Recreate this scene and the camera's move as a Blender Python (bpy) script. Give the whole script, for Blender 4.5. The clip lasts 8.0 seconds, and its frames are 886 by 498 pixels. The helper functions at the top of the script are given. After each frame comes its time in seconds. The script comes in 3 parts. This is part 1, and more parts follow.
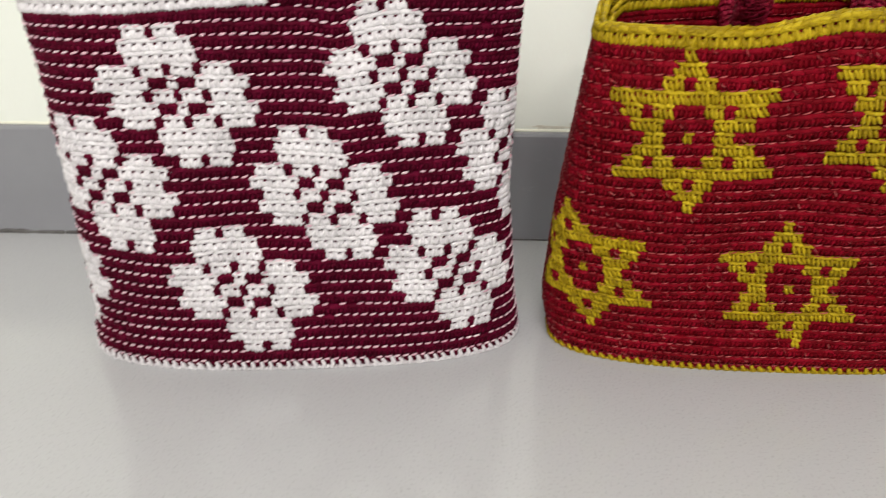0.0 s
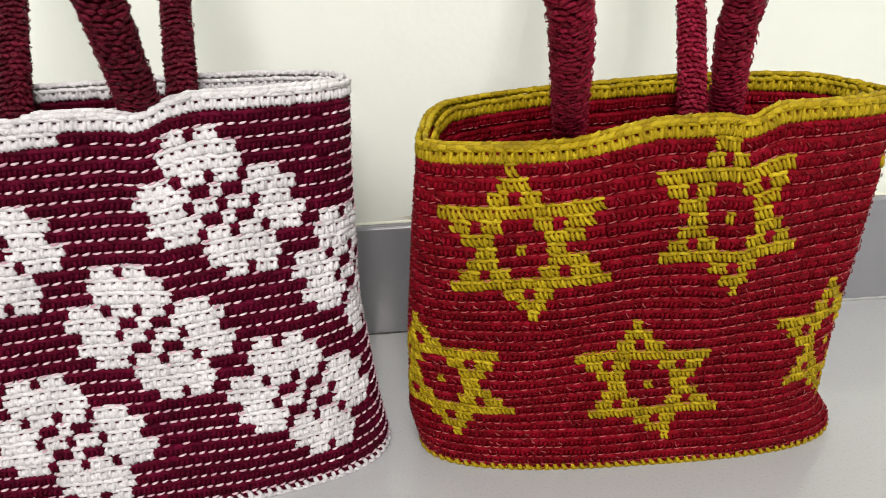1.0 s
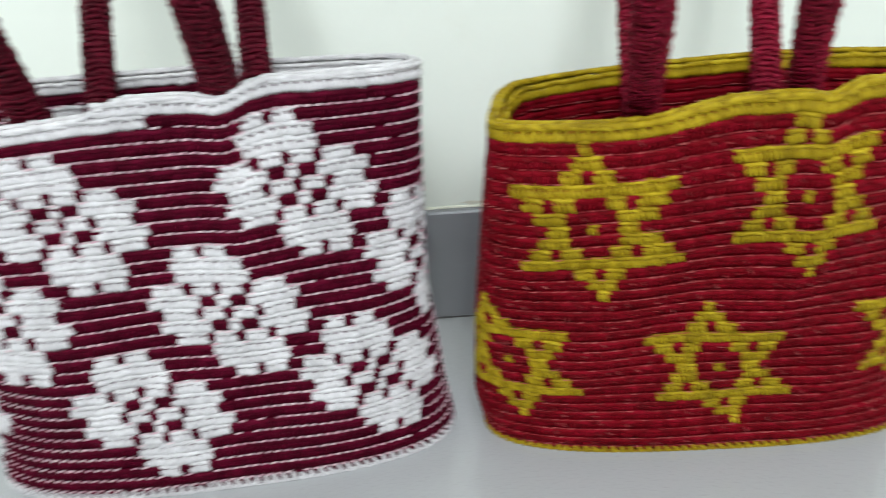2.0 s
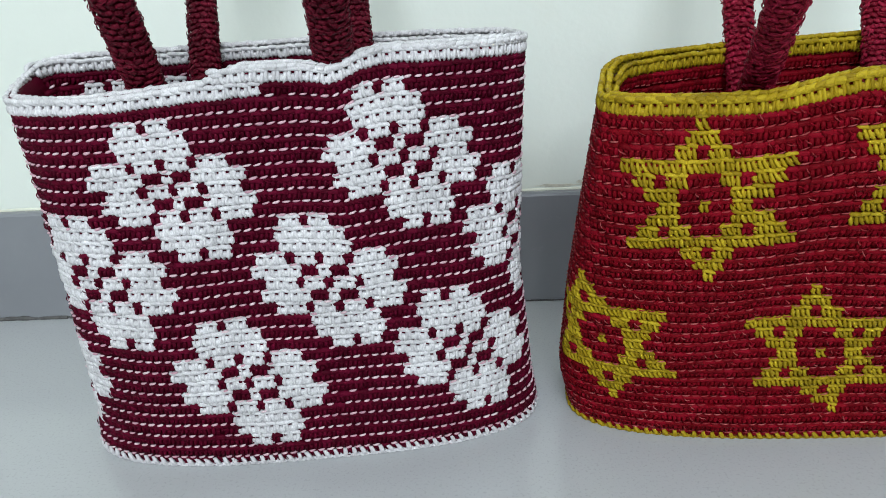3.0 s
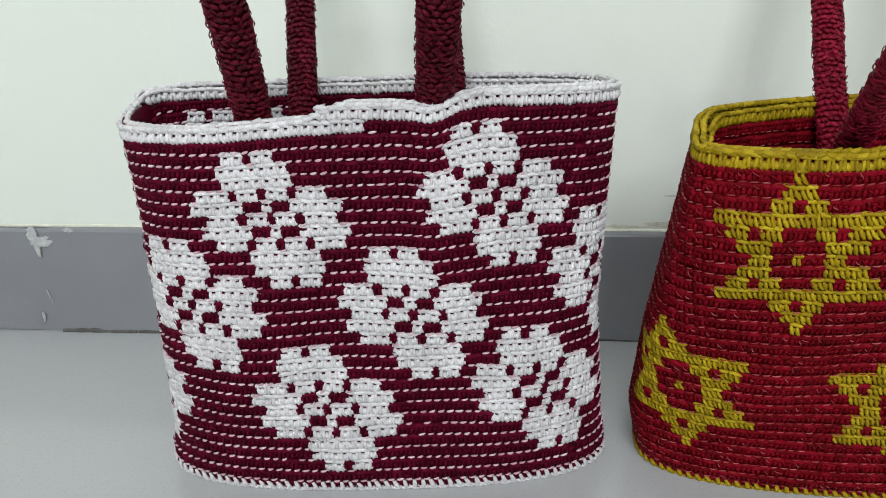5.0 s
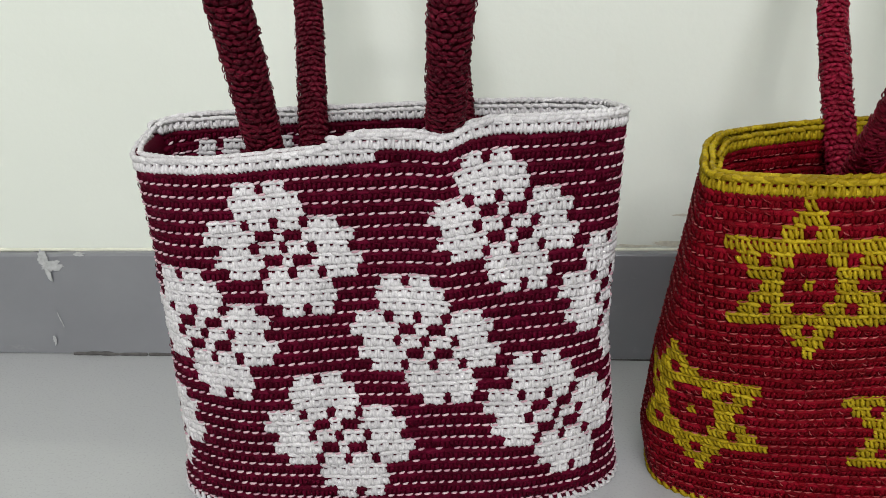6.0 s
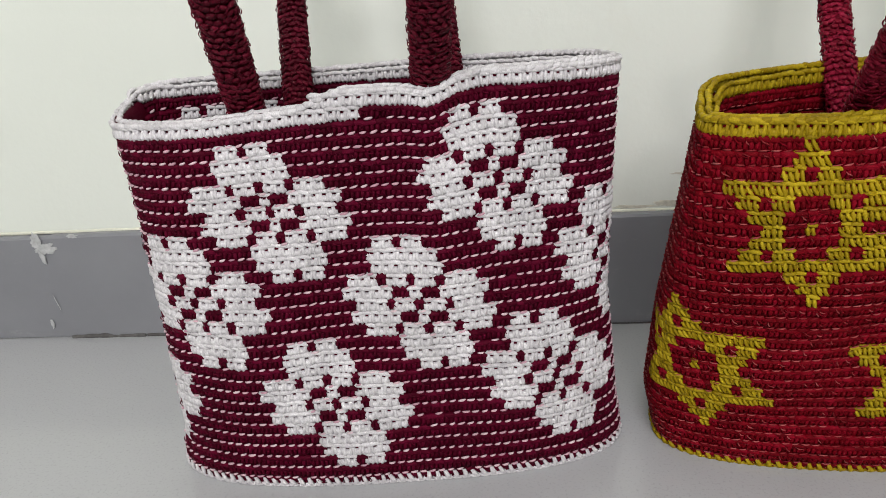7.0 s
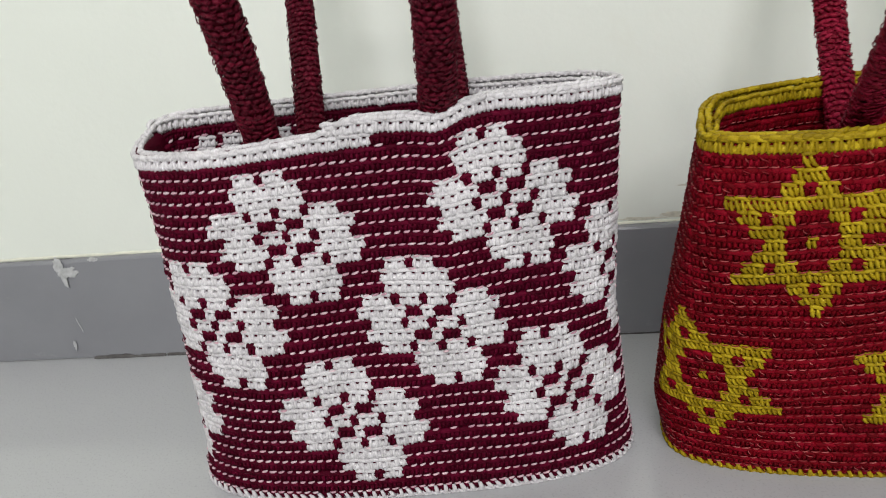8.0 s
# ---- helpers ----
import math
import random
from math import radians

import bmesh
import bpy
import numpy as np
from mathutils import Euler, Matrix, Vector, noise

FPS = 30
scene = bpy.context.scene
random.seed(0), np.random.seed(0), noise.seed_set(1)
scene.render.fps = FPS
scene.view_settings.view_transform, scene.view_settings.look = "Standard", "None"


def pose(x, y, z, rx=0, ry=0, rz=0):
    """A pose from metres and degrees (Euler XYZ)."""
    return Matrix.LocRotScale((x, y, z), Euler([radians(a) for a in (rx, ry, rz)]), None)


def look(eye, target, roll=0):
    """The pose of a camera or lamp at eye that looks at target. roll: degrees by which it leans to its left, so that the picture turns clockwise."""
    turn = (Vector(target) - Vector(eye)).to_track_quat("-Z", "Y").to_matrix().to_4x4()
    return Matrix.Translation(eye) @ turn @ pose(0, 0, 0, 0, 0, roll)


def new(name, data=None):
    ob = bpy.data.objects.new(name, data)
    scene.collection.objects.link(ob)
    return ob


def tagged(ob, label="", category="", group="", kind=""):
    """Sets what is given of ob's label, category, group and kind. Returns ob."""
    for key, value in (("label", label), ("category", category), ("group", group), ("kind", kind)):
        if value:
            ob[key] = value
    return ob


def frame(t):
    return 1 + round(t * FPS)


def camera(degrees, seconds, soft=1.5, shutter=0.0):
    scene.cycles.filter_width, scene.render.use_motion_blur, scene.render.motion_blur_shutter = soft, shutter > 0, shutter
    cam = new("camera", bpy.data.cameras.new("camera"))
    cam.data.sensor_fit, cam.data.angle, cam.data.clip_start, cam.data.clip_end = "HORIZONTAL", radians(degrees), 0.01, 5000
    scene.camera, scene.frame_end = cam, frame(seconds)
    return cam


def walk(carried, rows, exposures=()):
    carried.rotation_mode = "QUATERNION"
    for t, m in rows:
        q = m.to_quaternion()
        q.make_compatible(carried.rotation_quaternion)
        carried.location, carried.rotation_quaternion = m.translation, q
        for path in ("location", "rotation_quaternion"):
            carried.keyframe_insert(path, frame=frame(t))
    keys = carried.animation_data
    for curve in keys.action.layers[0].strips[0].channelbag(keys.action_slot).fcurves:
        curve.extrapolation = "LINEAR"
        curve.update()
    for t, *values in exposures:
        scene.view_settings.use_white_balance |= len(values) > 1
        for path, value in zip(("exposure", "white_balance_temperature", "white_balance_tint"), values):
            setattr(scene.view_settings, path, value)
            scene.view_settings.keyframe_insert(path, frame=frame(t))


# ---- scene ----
cam = camera(63.14, 8.0, soft=0.9, shutter=0.5)
ROWS = [
    (0.0, (0.0065, 0.0267, 0.3408), (0.0020, 0.5784, 0.1051), 0.75),
    (0.5, (0.0382, 0.0467, 0.3527), (0.0630, 0.6058, 0.1362), -0.78),
    (0.8, (0.0650, 0.0600, 0.3700), (0.1114, 0.6208, 0.1669), -1.70),
    (1.0, (0.0737, 0.0656, 0.3785), (0.1278, 0.6299, 0.1819), -1.74),
    (1.5, (0.0862, 0.0703, 0.3687), (0.1434, 0.6322, 0.1663), -3.21),
    (2.0, (0.0557, 0.0603, 0.3730), (0.0714, 0.6251, 0.1713), -3.02),
    (2.2, (0.0334, 0.0557, 0.3741), (0.0159, 0.6201, 0.1714), -2.94),
    (3.3, (0.0018, 0.0588, 0.3575), (-0.0096, 0.6227, 0.1530), -2.52),
    (3.5, (-0.0055, 0.0552, 0.3622), (-0.0300, 0.6199, 0.1610), -1.82),
    (4.0, (-0.0243, 0.0548, 0.3638), (-0.0706, 0.6214, 0.1721), -0.72),
    (4.5, (-0.0341, 0.0498, 0.3675), (-0.0737, 0.6197, 0.1840), 0.76),
    (4.7, (-0.0303, 0.0505, 0.3683), (-0.0668, 0.6206, 0.1847), -0.12),
    (6.0, (-0.0352, 0.0517, 0.3821), (-0.0787, 0.6247, 0.2095), -1.25),
    (6.5, (-0.0333, 0.0548, 0.3715), (-0.0816, 0.6241, 0.1884), -2.58),
    (7.0, (-0.0269, 0.0604, 0.3630), (-0.0751, 0.6285, 0.1758), -3.46),
    (7.5, (-0.0316, 0.0617, 0.3625), (-0.0898, 0.6301, 0.1793), -2.80),
    (8.0, (-0.0244, 0.0476, 0.3748), (-0.0822, 0.6173, 0.1957), -5.05),
]
walk(cam, [(t, look(eye, target, roll)) for t, eye, target, roll in ROWS],
     [(0.0, -0.08, 6850, 18), (1.0, -0.04, 6800, 18), (1.5, -0.02, 6650, 14), (2.0, -0.09, 6100, 10), (3.5, -0.33, 5850, 9), (4.5, -0.36, 6050, 11), (6.0, -0.47, 6500, 15), (7.0, -0.44, 6550, 18), (8.0, -0.44, 6500, 17)])

# ---- light ----
world = bpy.data.worlds.new("world")
scene.world = world
world.use_nodes = True
wn = world.node_tree
sky = wn.nodes.new("ShaderNodeTexSky")
sky.sky_type, sky.sun_disc = "NISHITA", False
sky.sun_elevation, sky.sun_rotation = radians(40), radians(120)
wn.links.new(sky.outputs[0], wn.nodes["Background"].inputs[0])
wn.nodes["Background"].inputs[1].default_value = 0.10


def area_lamp(name, matrix, sx, sy, power, colour):
    data = bpy.data.lights.new(name, "AREA")
    data.shape, data.size, data.size_y, data.energy, data.color = "RECTANGLE", sx, sy, power, colour
    ob = new(name, data)
    ob.matrix_world = matrix
    return ob


SOUTH, WINDOW_X, WINDOW_Z = -2.0, 0.0, 1.83
# daylight from an added, unseen window behind the camera; small lamp beside it
area_lamp("added_window_daylight", look((WINDOW_X, SOUTH + 0.08, WINDOW_Z), (0.05, 0.7, 0.1)), 1.45, 0.80, 79, (0.97, 0.99, 1.0))
area_lamp("wall_lamp_light", look((0.02, SOUTH + 0.08, 1.25), (0.0, 0.6, 0.1)), 0.10, 0.10, 9, (1.0, 0.99, 0.94))


# ---- materials ----
class Shader:
    """A node material with short ways to add and link nodes."""

    def __init__(self, name, rough=0.5, metal=0.0, ior=1.45):
        self.mat = bpy.data.materials.new(name)
        self.mat.use_nodes = True
        self.tree = self.mat.node_tree
        self.b = self.tree.nodes["Principled BSDF"]
        self.b.inputs["Roughness"].default_value = rough
        self.b.inputs["Metallic"].default_value = metal
        self.b.inputs["IOR"].default_value = ior
        self.co = self.add("ShaderNodeTexCoord").outputs["Object"]

    def add(self, kind, **props):
        node = self.tree.nodes.new(kind)
        for key, value in props.items():
            node[key] = value
        return node

    def link(self, a, b):
        self.tree.links.new(a, b)

    def noise(self, scale, detail=4.0, rough=0.55, stretch=None):
        n = self.add("ShaderNodeTexNoise")
        n.inputs["Scale"].default_value, n.inputs["Detail"].default_value = scale, detail
        n.inputs["Roughness"].default_value = rough
        src = self.co
        if stretch:
            m = self.add("ShaderNodeMapping")
            m.inputs["Scale"].default_value = stretch
            self.link(src, m.inputs[0])
            src = m.outputs[0]
        self.link(src, n.inputs["Vector"])
        return n.outputs["Fac"]

    def ramp(self, fac, *stops):
        r = self.add("ShaderNodeValToRGB")
        e = r.color_ramp.elements
        while len(e) < len(stops):
            e.new(0.5)
        for el, (p, c) in zip(e, stops):
            el.position, el.color = p, (*c, 1) if len(c) == 3 else c
        self.link(fac, r.inputs[0])
        return r.outputs[0]

    def mix(self, fac, a, b, mode="MIX"):
        m = self.add("ShaderNodeMix")
        m.data_type, m.blend_type = "RGBA", mode
        for sock, v in ((m.inputs[0], fac), (m.inputs[6], a), (m.inputs[7], b)):
            if isinstance(v, (int, float)):
                sock.default_value = v
            elif isinstance(v, tuple):
                sock.default_value = (*v, 1)
            else:
                self.link(v, sock)
        return m.outputs[2]

    def bump(self, height, strength, distance):
        b = self.add("ShaderNodeBump")
        b.inputs["Strength"].default_value, b.inputs["Distance"].default_value = strength, distance
        self.link(height, b.inputs["Height"])
        self.link(b.outputs[0], self.b.inputs["Normal"])

    def colour(self, c):
        self.link(c, self.b.inputs["Base Color"])


def grey(v):
    return (v, v, v)


def yarn(name, dark, mid, light, rough=0.5, shine=0.15):
    s = Shader(name, rough)
    rnd = s.add("ShaderNodeNewGeometry").outputs["Random Per Island"]
    c = s.ramp(rnd, (0.0, dark), (0.5, mid), (1.0, light))
    blot = s.ramp(s.noise(35, 3), (0.3, grey(0.78)), (0.7, grey(1.0)))
    fibre = s.noise(1500, 3, 0.6, (1.0, 1.0, 0.45))
    c = s.mix(1.0, c, blot, "MULTIPLY")
    c = s.mix(1.0, c, s.ramp(fibre, (0.3, grey(0.72)), (0.65, grey(1.0))), "MULTIPLY")
    s.colour(c)
    s.bump(fibre, 0.55, 0.0006)
    s.b.inputs["Specular IOR Level"].default_value = shine
    return s.mat


MAROON = yarn("maroon_cord", (0.060, 0.0009, 0.0095), (0.085, 0.0012, 0.0130), (0.120, 0.0026, 0.021), 0.6, 0.07)
STRAP_MAROON = yarn("maroon_strap_cord", (0.075, 0.0014, 0.009), (0.108, 0.0022, 0.0130), (0.155, 0.006, 0.022))
WHITE = yarn("white_cord", (0.67, 0.645, 0.65), (0.76, 0.735, 0.74), (0.84, 0.82, 0.825), 0.5)
BLUSH = yarn("blush_white_cord", (0.60, 0.33, 0.40), (0.76, 0.50, 0.55), (0.84, 0.66, 0.69), 0.5)
RED = yarn("red_cord", (0.130, 0.0010, 0.0045), (0.190, 0.0014, 0.0068), (0.260, 0.0030, 0.014), 0.6, 0.08)
YELLOW = yarn("mustard_yellow_cord", (0.30, 0.200, 0.004), (0.41, 0.282, 0.006), (0.54, 0.395, 0.015))
# carried thread, and the painted glossy highlights of the red cord
SALMON = yarn("salmon_thread_and_glint", (0.24, 0.015, 0.02), (0.33, 0.04, 0.042), (0.50, 0.13, 0.12))
CRIMSON = yarn("crimson_cord", (0.17, 0.003, 0.015), (0.235, 0.005, 0.023), (0.32, 0.010, 0.040), 0.5, 0.15)


def wall_paint():
    s = Shader("cream_wall_paint", 0.55)
    c = s.ramp(s.noise(2.2, 5), (0.3, (0.685, 0.718, 0.645)), (0.7, (0.73, 0.762, 0.69)))
    grime = s.ramp(s.noise(7, 8, 0.65), (0.60, grey(0.0)), (0.78, grey(1.0)))
    c = s.mix(s.mix(1.0, grime, grey(0.25), "MULTIPLY"), c, (0.6, 0.58, 0.46))
    s.colour(c)
    n = s.noise(140, 4)
    s.bump(n, 0.12, 0.002)
    return s.mat


def floor_tile():
    s = Shader("polished_grey_tile", 0.2)
    c = s.ramp(s.noise(2.2, 4, 0.5), (0.25, (0.44, 0.445, 0.45)), (0.75, (0.485, 0.49, 0.495)))
    speck = s.ramp(s.noise(420, 2), (0.28, grey(0.86)), (0.45, grey(1.0)))
    s.colour(s.mix(1.0, c, speck, "MULTIPLY"))
    s.link(s.ramp(s.noise(4, 3), (0.25, grey(0.09)), (0.75, grey(0.13))), s.b.inputs["Roughness"])
    return s.mat


def skirting_tile():
    s = Shader("grey_skirting", 0.3)
    c = s.ramp(s.noise(4.0, 6, 0.6), (0.3, (0.195, 0.198, 0.212)), (0.7, (0.235, 0.239, 0.252)))
    scuff = s.ramp(s.noise(26, 6, 0.7, (1, 1, 2.4)), (0.62, grey(0.0)), (0.8, grey(1.0)))
    s.colour(s.mix(s.mix(1.0, scuff, grey(0.3), "MULTIPLY"), c, (0.42, 0.42, 0.41)))
    s.link(s.ramp(s.noise(9, 4), (0.3, grey(0.10)), (0.7, grey(0.15))), s.b.inputs["Roughness"])
    s.bump(s.noise(60, 4), 0.02, 0.0006)
    return s.mat


def plain(name, c, rough=0.6, spread=0.1, scale=40):
    s = Shader(name, rough)
    lo, hi = tuple(v * (1 - spread) for v in c), tuple(min(1, v * (1 + spread)) for v in c)
    s.colour(s.ramp(s.noise(scale, 5), (0.3, lo), (0.7, hi)))
    s.bump(s.noise(scale * 4, 3), 0.1, 0.001)
    return s.mat


WALL, FLOOR, SKIRT = wall_paint(), floor_tile(), skirting_tile()
CREAM_EDGE = plain("cream_paint_edge", (0.72, 0.72, 0.60), 0.5, 0.12, 90)
CHIP = plain("chipped_plaster", (0.42, 0.425, 0.42), 0.8, 0.2, 200)
# painted shade for the gap under the skirting
GAP_SHADE = plain("dark_gap_shade", (0.10, 0.095, 0.09), 0.9, 0.3, 120)
PALE_GROUT = plain("pale_joint_grout", (0.36, 0.36, 0.35), 0.8, 0.15, 120)
SMUDGE = plain("brown_smudge", (0.58, 0.56, 0.46), 0.8, 0.2, 160)
CEILING = plain("white_ceiling_paint", (0.8, 0.8, 0.78), 0.7, 0.03, 6)
FRAME_WHITE = plain("white_window_paint", (0.75, 0.75, 0.73), 0.4, 0.04, 20)


# ---- mesh helpers ----
def mesh_object(name, verts, faces, mats, index=None, smooth=True, parent=None):
    me = bpy.data.meshes.new(name)
    me.from_pydata([tuple(v) for v in verts], [], faces)
    for m in mats:
        me.materials.append(m)
    if index is not None:
        me.polygons.foreach_set("material_index", index)
    if smooth:
        me.polygons.foreach_set("use_smooth", [True] * len(me.polygons))
    me.update()
    ob = new(name, me)
    ob.parent = parent
    return ob


def part(name, bm, material, parent, label=""):
    me = bpy.data.meshes.new(name)
    bm.to_mesh(me)
    bm.free()
    me.materials.append(material)
    ob = new(name, me)
    ob.parent = parent
    return tagged(ob, label)


def box(x0, x1, y0, y1, z0, z1, bevel=0.0, segments=2):
    bm = bmesh.new()
    bmesh.ops.create_cube(bm, size=1)
    for v in bm.verts:
        v.co = ((x0 + x1) / 2 + v.co.x * (x1 - x0), (y0 + y1) / 2 + v.co.y * (y1 - y0), (z0 + z1) / 2 + v.co.z * (z1 - z0))
    if bevel:
        bmesh.ops.bevel(bm, geom=bm.edges[:], offset=bevel, segments=segments, affect="EDGES", profile=0.5)
    return bm


def structure(name, bm, material, label):
    return tagged(part(name, bm, material, None, label), category=name.split("_")[0], kind="structure")


# ---- the room ----
WALL_Y, SKIRT_TOP = 0.855, 0.135
structure("wall_north", box(-1.95, 2.15, WALL_Y + 0.012, WALL_Y + 0.16, 0.0, 2.4), WALL, "cream painted plaster wall with faint stains")
# side walls out of view, added to enclose the room and bounce light
structure("wall_east", box(2.0, 2.15, SOUTH - 0.15, WALL_Y + 0.012, 0.0, 2.4), WALL, "unseen cream plaster side wall, added to close the room")
structure("wall_west", box(-1.95, -1.8, SOUTH - 0.15, WALL_Y + 0.012, 0.0, 2.4), WALL, "unseen cream plaster side wall, added to close the room")


def wall_south():
    """The unseen wall behind the camera, with an opening through it for the added window light."""
    bm = bmesh.new()
    x_lo, x_hi, z_lo, z_hi = WINDOW_X - 0.8, WINDOW_X + 0.8, WINDOW_Z - 0.46, WINDOW_Z + 0.46
    for x0, x1, z0, z1 in ((-1.8, x_lo, 0, 2.4), (x_hi, 2.0, 0, 2.4), (x_lo, x_hi, 0, z_lo), (x_lo, x_hi, z_hi, 2.4)):
        b = box(x0, x1, SOUTH - 0.15, SOUTH, z0, z1)
        me = bpy.data.meshes.new("piece")
        b.to_mesh(me)
        b.free()
        bm.from_mesh(me)
        bpy.data.meshes.remove(me)
    return bm


structure("wall_south", wall_south(), WALL, "unseen cream wall behind the camera with an added light opening")
# ceiling out of view, added for bounced light
structure("ceiling", box(-1.95, 2.15, SOUTH - 0.15, WALL_Y + 0.16, 2.4, 2.5), CEILING, "unseen white ceiling, added to close the room")
floor = structure("floor", box(-1.95, 2.15, SOUTH - 0.15, WALL_Y + 0.16, -0.1, 0.0), FLOOR, "pale grey polished tile floor")

# window out of view, added as the source of the soft light
window = tagged(new("added_window_1"), "unseen white window frame, added round the soft light behind", "window", kind="structure")
window.location = (WINDOW_X, SOUTH - 0.075, WINDOW_Z)
for y0, y1, z0, z1 in ((-0.8, 0.8, -0.46, -0.40), (-0.8, 0.8, 0.40, 0.46), (-0.8, -0.74, -0.40, 0.40), (0.74, 0.8, -0.40, 0.40), (-0.02, 0.02, -0.40, 0.40)):
    part("added_window_frame", box(y0, y1, -0.04, 0.04, z0, z1, 0.004), FRAME_WHITE, window)

wall_lamp = tagged(new("wall_lamp"), "square white lamp housing high on the wall", "lamp")
wall_lamp.location = (0.02, SOUTH, 1.26)
part("housing", box(-0.08, 0.08, 0.0, 0.06, -0.09, 0.09, 0.008), FRAME_WHITE, wall_lamp)


def skirting(name, x0, x1, top, face, foot):
    """A length of skirting with an eased upper edge, standing on the floor."""
    bm = bmesh.new()
    profile = [(WALL_Y + 0.012, foot), (face, foot), (face, top - 0.004), (face + 0.0015, top - 0.0012), (face + 0.004, top), (WALL_Y + 0.012, top)]
    n = max(2, int((x1 - x0) / 0.05))
    rings = []
    for i in range(n + 1):
        x = x0 + (x1 - x0) * i / n
        w = 0.0006 * noise.noise((x * 9, 0.3, 1.7))
        rings.append([bm.verts.new((x, y, z + (w if z > 0.05 else 0))) for y, z in profile])
    for a, b in zip(rings, rings[1:]):
        for k in range(len(profile)):
            j = (k + 1) % len(profile)
            bm.faces.new((a[k], a[j], b[j], b[k]))
    bm.faces.new(rings[0][::-1])
    bm.faces.new(rings[-1])
    bmesh.ops.recalc_face_normals(bm, faces=bm.faces[:])
    return structure(name, bm, SKIRT, "grey painted skirting along the foot of the wall")


JOINT_X = -0.568
skirting("skirting", JOINT_X, 2.0, SKIRT_TOP, WALL_Y, 0.0025)
skirting("skirting", -1.8, JOINT_X - 0.0006, SKIRT_TOP - 0.001, WALL_Y + 0.002, 0.0012)


def ragged_line(name, x0, x1, y, z, r, material, label, wobble=0.3, seed=0.0, step=0.006):
    """A thin uneven bead along the wall."""
    xs = np.arange(x0, x1, step)
    verts, faces = [], []
    for i, x in enumerate(xs):
        k = r * (1 + wobble * 2 * noise.noise((x * 60, seed, 0.0)))
        for a in range(6):
            verts.append((x, y + 0.5 * k * math.cos(a * math.pi / 3), z + k * math.sin(a * math.pi / 3) + wobble * r * noise.noise((x * 25, 3 + seed, 0))))
        if i:
            for a in range(6):
                b, c = (i - 1) * 6, (a + 1) % 6
                faces.append((b + a, b + c, b + 6 + c, b + 6 + a))
    return tagged(mesh_object(name, verts, faces, [material]), label, "trim", kind="structure")


ragged_line("trim", -1.8, 2.0, WALL_Y + 0.0105, SKIRT_TOP + 0.001, 0.0022, CREAM_EDGE, "cream paint bead on top of the skirting", 0.35, 1.0)
# dark beads painted in for the shadow under the skirting's foot
ragged_line("trim", JOINT_X, -0.47, WALL_Y - 0.0010, 0.0018, 0.0024, GAP_SHADE, "dark bead drawn as the shadow in the gap under the skirting", 0.7, 2.0)
ragged_line("trim", -0.47, -0.36, WALL_Y - 0.0004, 0.0014, 0.0022, GAP_SHADE, "dark bead drawn as the shadow in the gap under the skirting", 0.7, 4.0)
ragged_line("trim", -0.36, 0.62, WALL_Y + 0.0004, 0.0011, 0.0010, GAP_SHADE, "thin dark bead drawn as the shadow in the gap under the skirting", 0.3, 5.0)
ragged_line("trim", 0.62, 2.0, WALL_Y - 0.0005, 0.0016, 0.0022, PALE_GROUT, "pale grout line under the skirting", 0.3, 3.0)


def blotch(name, x, z, w, h, y, thick, material, label, seed, lean=0.0):
    """A flat ragged flake on the wall or skirting."""
    n = 56
    ring = []
    for i in range(n):
        a = 2 * math.pi * i / n
        k = 1 + 0.45 * noise.noise((2 * math.cos(a) + seed, 2 * math.sin(a), seed)) + 0.4 * noise.noise((7 * math.cos(a), 7 * math.sin(a), seed + 3))
        ring.append((x + w * k * math.cos(a) + lean * h * math.sin(a), z + h * k * math.sin(a)))
    verts = [(px, y, pz) for px, pz in ring] + [(x + (px - x) * 0.95, y - thick, z + (pz - z) * 0.95) for px, pz in ring]
    faces = [(i, (i + 1) % n, n + (i + 1) % n, n + i) for i in range(n)] + [tuple(range(2 * n - 1, n - 1, -1))]
    return tagged(mesh_object(name, verts, faces, [material], smooth=False), label, "mark", kind="structure")


# the chips and drips on the skirting, the smudges on the wall
SKIN = WALL_Y - 0.0002
blotch("paint_chip", -0.587, 0.128, 0.006, 0.010, SKIN, 0.0003, CHIP, "pale paint chip on the grey skirting", 1.3)
blotch("paint_chip", -0.577, 0.119, 0.013, 0.007, SKIN, 0.0007, CHIP, "pale paint chip on the grey skirting", 4.3)
blotch("paint_chip", -0.582, 0.107, 0.003, 0.008, SKIN, 0.0011, CHIP, "pale paint chip on the grey skirting", 7.7, -0.3)
blotch("paint_chip", -0.540, 0.1335, 0.007, 0.0025, SKIN, 0.0003, CHIP, "pale paint chip on the grey skirting", 2.2)
blotch("paint_drip", -0.590, 0.020, 0.0022, 0.0060, SKIN, 0.0003, CHIP, "white paint drip on the grey skirting", 9.1)
blotch("paint_drip", -0.578, 0.048, 0.0006, 0.010, SKIN, 0.0003, CHIP, "thin white scratch on the grey skirting", 5.1, -0.3)
WSKIN = WALL_Y + 0.0118
blotch("wall_smudge", 0.165, 0.143, 0.020, 0.0035, WSKIN, 0.0003, SMUDGE, "brown smudge low on the cream wall", 3.1)
blotch("wall_smudge", 0.125, 0.1405, 0.026, 0.0018, WSKIN, 0.0003, SMUDGE, "brown smudge low on the cream wall", 6.4)
blotch("wall_smudge", 0.176, 0.177, 0.010, 0.0016, WSKIN, 0.0003, SMUDGE, "brown smudge low on the cream wall", 8.4)


